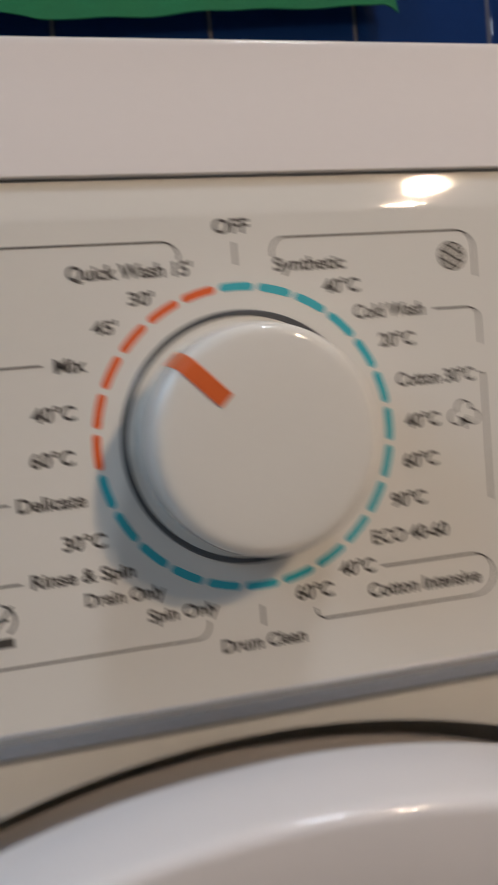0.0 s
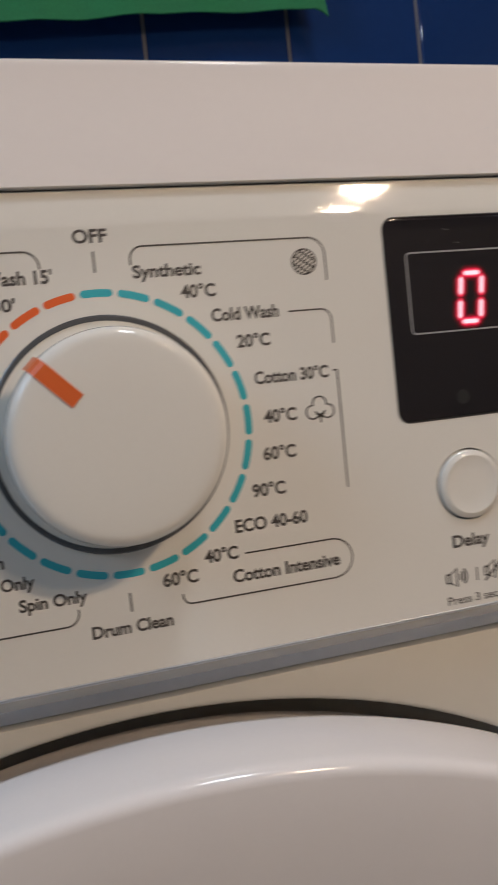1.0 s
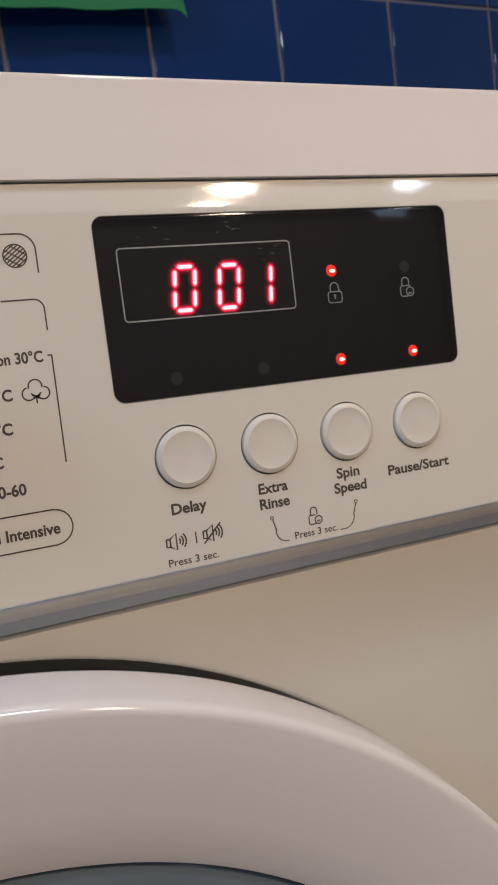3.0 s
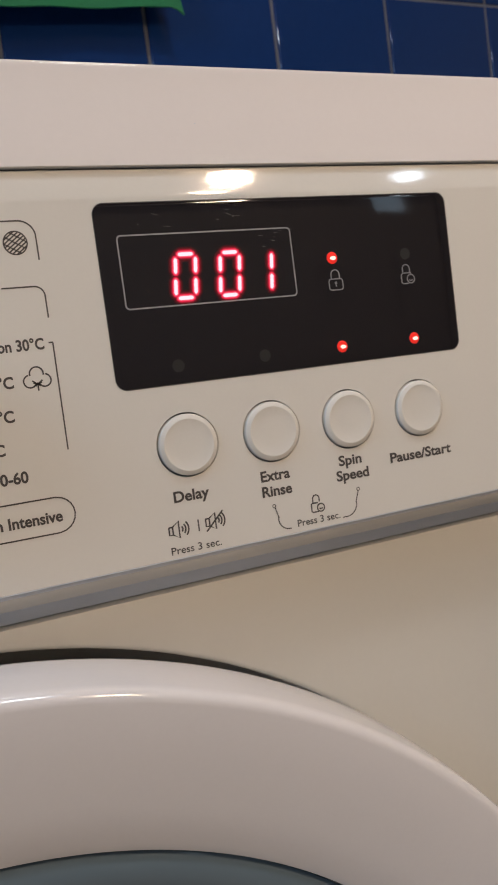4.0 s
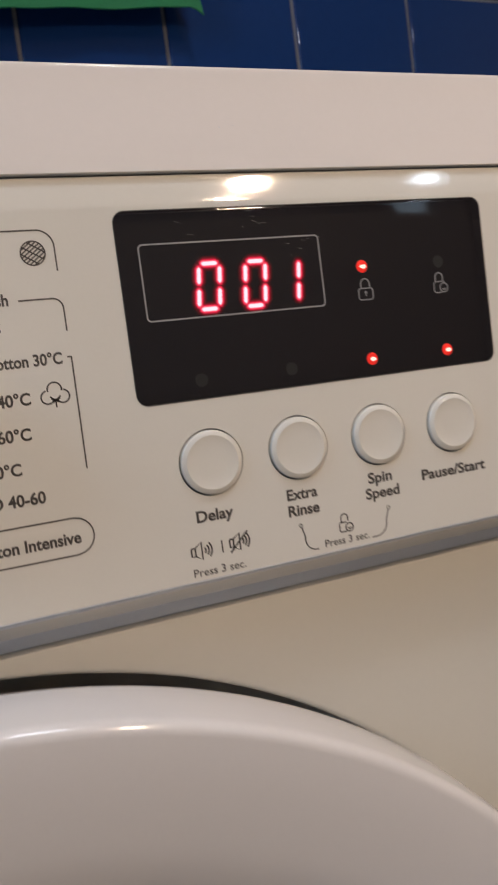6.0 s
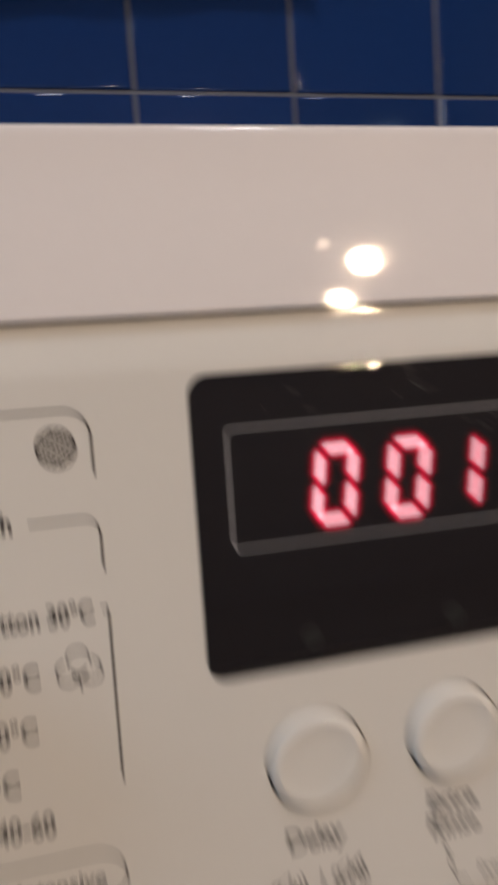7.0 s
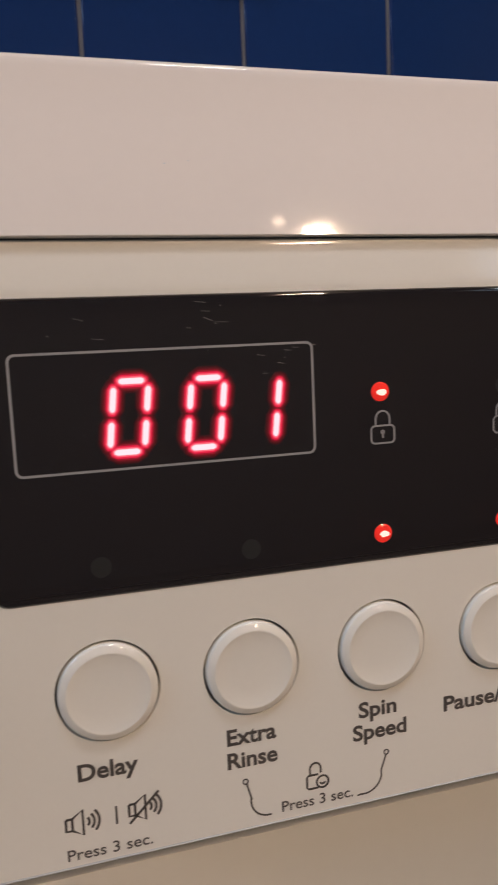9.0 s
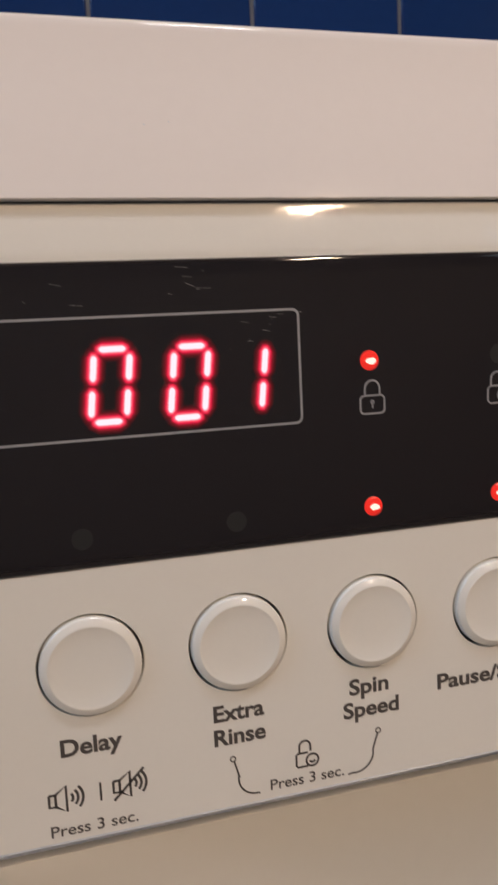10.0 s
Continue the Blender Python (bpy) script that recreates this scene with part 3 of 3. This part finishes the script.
def digit(xc, zc, w, h, slant, on):
    sw = 0.195
    def q(u, v):
        return (xc + u * w / 2 + v * slant, zc + v * h / 2)
    g = 0.075
    ends = {"a": ((-1 + g, 1), (1 - g, 1)), "b": ((1, 1 - g), (1, g * 0.6)), "c": ((1, -g * 0.6), (1, -1 + g)), "d": ((-1 + g, -1), (1 - g, -1)),
            "e": ((-1, -g * 0.6), (-1, -1 + g)), "f": ((-1, 1 - g), (-1, g * 0.6))}
    for s in on:
        (u0, v0), (u1, v1) = ends[s]
        segment(*q(u0, v0), *q(u1, v1), sw)


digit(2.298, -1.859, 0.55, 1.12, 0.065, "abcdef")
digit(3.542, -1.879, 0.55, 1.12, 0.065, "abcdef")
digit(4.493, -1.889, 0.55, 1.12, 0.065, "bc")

# the blinking colon
colon = new("colon")
colon.parent = display
colon["label"] = "blinking pair of red dots"
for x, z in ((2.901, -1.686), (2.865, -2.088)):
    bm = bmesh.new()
    # the widest outlines carry the same painted halo round each dot
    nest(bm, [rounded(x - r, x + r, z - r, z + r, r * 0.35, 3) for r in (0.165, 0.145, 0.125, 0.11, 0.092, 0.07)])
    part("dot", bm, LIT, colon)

# fine scratches on the pane
random.seed(11)
bm = bmesh.new()
for k in range(18):
    sx, sz = random.choice(((4.6, -0.95), (1.3, -0.45), (3.6, -0.35)))
    sx, sz, a, l = sx + random.gauss(0, 0.35), sz + random.gauss(0, 0.12), radians(random.gauss(-8, 10)), random.uniform(0.03, 0.22)
    stroke(bm, [(sx, sz), (sx + l * math.cos(a), sz + l * math.sin(a))], random.uniform(0.004, 0.008), DY - 0.002, DY + 0.004)
part("scratches", bm, TICKDARK, display, "fine pale scratches")["kind"] = "stuff"

# small lamps and symbols in the display
for x, z, lit in ((6.49, -1.70, True), (6.49, -4.15, True), (8.90, -4.15, True), (8.90, -1.72, False), (1.67, -4.15, False), (4.11, -4.15, False)):
    bm = bmesh.new()
    r = 0.165
    if lit:
        lathe(bm, [(r, DY + 0.01), (r, DY - 0.004), (r * 0.8, DY - 0.02), (0, DY - 0.03)], x, z, 24, 0)
        random.seed(int(x * 100 - z * 10))
        pts = [(x + 0.02 + math.cos(a) * r * 0.62 * random.uniform(0.7, 1), z - 0.01 + math.sin(a) * r * 0.40 * random.uniform(0.7, 1)) for a in [2 * math.pi * k / 12 for k in range(12)]]
        plate(bm, pts, DY - 0.034, DY - 0.02, 1)
        part("indicator_lamp", bm, [LEDRED, LEDCORE], display, "lit red indicator lamp")
    else:
        lathe(bm, [(r, DY + 0.01), (r, DY - 0.003), (0, DY - 0.003)], x, z, 24, 0)
        part("indicator_lamp", bm, DIMLED, display, "unlit indicator lamp")
YI = DY - 0.006
x, z = 6.525, -2.41
icon("lock_symbol", [rounded(x - 0.215, x + 0.215, z - 0.17, z + 0.13, 0.07, 4) + [(x + 0.215, z + 0.06)], [(x - 0.13, z + 0.13), (x - 0.13, z + 0.24)] + arc(x, z + 0.25, 0.13, 180, 0, 12) + [(x + 0.13, z + 0.13)],
                     [(x, z + 0.02), (x, z - 0.08)], arc(x, z + 0.02, 0.025, 0, 360, 8)], SILVER, 0.03, YI, display)
x, z = 8.86, -2.38
icon("child_lock_symbol", [[(x + 0.06, z - 0.19), (x - 0.12, z - 0.19), (x - 0.17, z - 0.14), (x - 0.17, z + 0.06), (x - 0.12, z + 0.11), (x + 0.16, z + 0.11), (x + 0.18, z + 0.04)],
                           [(x - 0.11, z + 0.11), (x - 0.11, z + 0.22)] + arc(x + 0.01, z + 0.23, 0.12, 180, 0, 10) + [(x + 0.13, z + 0.11)],
                           circle(x + 0.15, z - 0.06, 0.125, 18) + [(x + 0.275, z - 0.06)], arc(x + 0.15, z - 0.06, 0.055, 200, 340, 6)], SILVER, 0.03, YI, display)

# door: deep white ring, smoked glass
door = tagged(new("door"), "round white porthole door, closed")
door.parent = machine
prof = [(15.25, 4.0), (17.15, 3.2), (18.85, 2.6), (18.95, 0.9), (19.35, 0.42), (19.60, 0.25), (19.67, 0.1), (19.70, -0.1), (19.68, -1.0), (19.63, -1.8), (19.61, -1.95), (19.57, -2.05), (19.50, -2.12), (19.41, -2.155), (19.31, -2.16)]
prof += [(18.15, -2.05), (16.85, -1.86), (15.90, -1.67), (15.70, -1.57), (15.60, -1.3), (15.50, 1.5), (15.25, 4.0)]
part("door_ring", lathe(bmesh.new(), prof, DCX, DCZ, 256), DOORWHITE, door, smooth=True)
part("porthole_glass", lathe(bmesh.new(), [(15.5, 2.0), (15.6, -1.35), (15.35, -1.52), (14.55, -1.45), (13.45, -0.6), (11.0, 2.2), (6.0, 3.6), (0.0, 3.9)], DCX, DCZ, 128), PORTHOLE, door, "smoked grey door glass", smooth=True)

# ---- the room ----
WY = 70.8
RX0, RX1, RY0, RZ1 = -160.0, 215.0, -230.0, 160.0


def wall(name, x0, x1, y0, y1, z0, z1, mat, label):
    return tagged(mesh_ob(name, box(bmesh.new(), x0, x1, y0, y1, z0, z1), mat), label, "wall", kind="structure")


tiled = wall("wall_north", RX0 - 10, RX1 + 10, WY + 0.15, WY + 12, FLOOR_Z, RZ1, GROUT, "wall covered in glossy dark blue square tiles")
wall("wall_east", RX1, RX1 + 10, RY0, WY + 0.15, FLOOR_Z, RZ1, PLASTER, "plain grey painted wall")
south = tagged(new("wall_south"), "plain grey painted wall with a narrow window", "wall", kind="structure")
for x0, x1, z0, z1 in ((RX0 - 10, 169.0, FLOOR_Z, RZ1), (193.0, RX1 + 10, FLOOR_Z, RZ1), (169.0, 193.0, FLOOR_Z, 68.0), (169.0, 193.0, 112.0, RZ1)):
    part("wall_piece", box(bmesh.new(), x0, x1, RY0 - 10, RY0, z0, z1), PLASTER, south)
slit = tagged(new("window_2"), "narrow white framed window with cool daylight", "window", kind="structure")
for x0, x1, z0, z1 in ((169.0, 172.0, 68.0, 112.0), (190.0, 193.0, 68.0, 112.0), (172.0, 190.0, 68.0, 71.0), (172.0, 190.0, 109.0, 112.0)):
    part("window_frame", box(bmesh.new(), x0, x1, RY0 - 7, RY0 - 3, z0, z1, 0.3), FRAMEWHITE, slit)
part("pane", box(bmesh.new(), 172.0, 190.0, RY0 - 6, RY0 - 5, 71.0, 109.0), PANE_DIM, slit)
# unseen west window, added to house the cool fill light
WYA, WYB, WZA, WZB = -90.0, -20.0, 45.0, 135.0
west = tagged(new("wall_west"), "plain grey painted wall with an added window", "wall", kind="structure")
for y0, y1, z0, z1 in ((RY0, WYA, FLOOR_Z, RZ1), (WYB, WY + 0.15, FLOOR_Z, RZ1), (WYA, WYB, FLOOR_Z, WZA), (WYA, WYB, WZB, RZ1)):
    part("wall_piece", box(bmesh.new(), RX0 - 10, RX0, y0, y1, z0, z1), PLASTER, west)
window = tagged(new("fill_window_1"), "added white framed window, unseen, for the cool fill light", "window", kind="structure")
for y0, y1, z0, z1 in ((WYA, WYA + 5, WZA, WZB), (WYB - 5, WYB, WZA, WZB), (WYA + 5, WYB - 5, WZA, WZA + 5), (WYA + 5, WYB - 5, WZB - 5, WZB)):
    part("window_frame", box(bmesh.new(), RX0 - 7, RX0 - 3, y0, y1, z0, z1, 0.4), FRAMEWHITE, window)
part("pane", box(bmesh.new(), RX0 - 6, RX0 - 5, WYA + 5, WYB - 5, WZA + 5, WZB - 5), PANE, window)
tagged(mesh_ob("floor", box(bmesh.new(), RX0 - 10, RX1 + 10, RY0 - 10, WY + 12, FLOOR_Z - 10, FLOOR_Z), FLOORMAT), "plain tiled bathroom floor", "floor", kind="structure")
tagged(mesh_ob("ceiling", box(bmesh.new(), RX0 - 10, RX1 + 10, RY0 - 10, WY + 12, RZ1, RZ1 + 10), PLASTER), "plain grey ceiling", "ceiling", kind="structure")

# lamps of the room: a flat ceiling lamp and a three-bulb lamp on a rod
lamp = tagged(new("ceiling_lamp"), "flat round ceiling lamp with a white diffuser", "lamp")
part("housing", lathe(bmesh.new(), [(0.0, 0.0), (14.0, 0.0), (14.5, 0.6), (14.5, 3.2), (13.8, 4.0), (12.2, 4.0), (12.2, 2.8), (0.0, 2.8)], 0, 0, 48), FRAMEWHITE, lamp, smooth=True)
lamp.matrix_world = Matrix.Translation((0.4, -0.60, RZ1 * C)) @ Matrix.Rotation(radians(-90), 4, "X")
# rod and sockets are unseen, added only to hold the bulb lights
rod = tagged(new("assumed_pendant_lamp"), "added pendant rod and sockets for three small warm bulbs", "lamp")
lx, ly, lz = LAMP / C
part("rod", box(bmesh.new(), lx - 0.3, lx + 0.3, ly - 3.9, ly - 2.9, lz - 8.0, RZ1), DARKGAP, rod)
for dx, dz in ((0.0, 0.0), (-5.0, -7.5), (-5.0, 3.5)):
    part("socket", box(bmesh.new(), lx + dx - 1.0, lx + dx + 1.0, ly - 3.0, ly - 2.3, lz + dz - 1.0, lz + dz + 1.0, 0.2), DARKGAP, rod)

# towel hanging before the tiles
bm = bmesh.new()
TY = WY - 3.0
BOT = ((-60.0, 36.5), (-30.0, 36.9), (-14.0, 36.9), (-9.0, 36.0), (-4.2, 36.3), (0.8, 36.7), (6.3, 37.1), (17.9, 37.9), (23.4, 38.2), (28.5, 38.5), (29.6, 37.6))
nu, nv = 120, 40
grid = []
for iu in range(nu + 1):
    col = []
    x = -60.0 + 89.6 * iu / nu
    zb_ = np.interp(x, [b[0] for b in BOT], [b[1] for b in BOT])
    for iv in range(nv + 1):
        v = iv / nv
        top = 92.0
        fold = (0.25 + 0.65 * min(1, v * 3)) * math.sin(x * 0.33 + 1.2 + 0.6 * v) + (0.12 + 0.4 * min(1, v * 3)) * math.sin(x * 0.71 + 2.0 * v) + 0.25 * noise.noise(Vector((x * 0.2, v * 6, 0)))
        y = TY - 1.0 + fold * (1 - 0.7 * v) + 3.2 * max(0, v - 0.75) / 0.25
        pull = -0.9 * min(1, v * 8) * max(0, (x - 17.0) / 11.0)
        col.append((x + pull, min(y, WY - 0.2), zb_ + (top - zb_) * v))
    grid.append(col)
vf = [[bm.verts.new(P(x, y, z)) for x, y, z in col] for col in grid]
vb = [[bm.verts.new(P(x, min(y + 0.18, WY - 0.02), z)) for x, y, z in col] for col in grid]
for a in range(nu):
    for b in range(nv):
        bm.faces.new((vf[a][b], vf[a + 1][b], vf[a + 1][b + 1], vf[a][b + 1]))
        bm.faces.new((vb[a][b], vb[a][b + 1], vb[a + 1][b + 1], vb[a + 1][b]))
    bm.faces.new((vf[a][0], vb[a][0], vb[a + 1][0], vf[a + 1][0]))
    bm.faces.new((vf[a][nv], vf[a + 1][nv], vb[a + 1][nv], vb[a][nv]))
for b in range(nv):
    bm.faces.new((vf[0][b], vf[0][b + 1], vb[0][b + 1], vb[0][b]))
    bm.faces.new((vf[nu][b], vb[nu][b], vb[nu][b + 1], vf[nu][b + 1]))
tagged(mesh_ob("towel", bm, TOWEL, smooth=True), "green cloth towel hanging against blue tiles", "towel")

# tiles of the wall
bm = bmesh.new()
box(bm, -8.30, 8.30, -0.35, 0.15, -8.30, 8.30)
bmesh.ops.bevel(bm, geom=[e for e in bm.edges if all(v.co.y < 0 for v in e.verts)], offset=0.26 * C, segments=3, affect="EDGES", profile=0.5)
for f in bm.faces:
    f.smooth = f.calc_area() < 0.005
tile_me = bpy.data.meshes.new("tile")
bmesh.ops.recalc_face_normals(bm, faces=bm.faces)
bm.to_mesh(tile_me)
bm.free()
tile_me.materials.append(TILE)
random.seed(4)
for i in range(-9, 8):
    for k in range(-8, 7):
        cx, cz = 43.14 + 8.51 + 17.02 * i, 43.68 + 8.51 + 17.02 * k
        t = new("tile", tile_me)
        t.parent = tiled
        t.matrix_basis = pose(cx * C, (WY + 0.2) * C, cz * C, random.uniform(-0.25, 0.25), 0, random.uniform(-0.25, 0.25))


def motions():
    """The colon lights for half of every second: its dots come up to the backing's face and sink behind it."""
    rows = []
    up, down = pose(0, 0, 0), pose(0, 0.0012, 0)
    rows.append((0.0, down))
    for s in range(10):
        a, b = s + 0.367, s + 0.867
        rows += [(a - 1 / 30, down), (a, up), (b - 1 / 30, up), (b, down)]
    rows.append((10.0, down))
    walk(colon, rows)


motions()
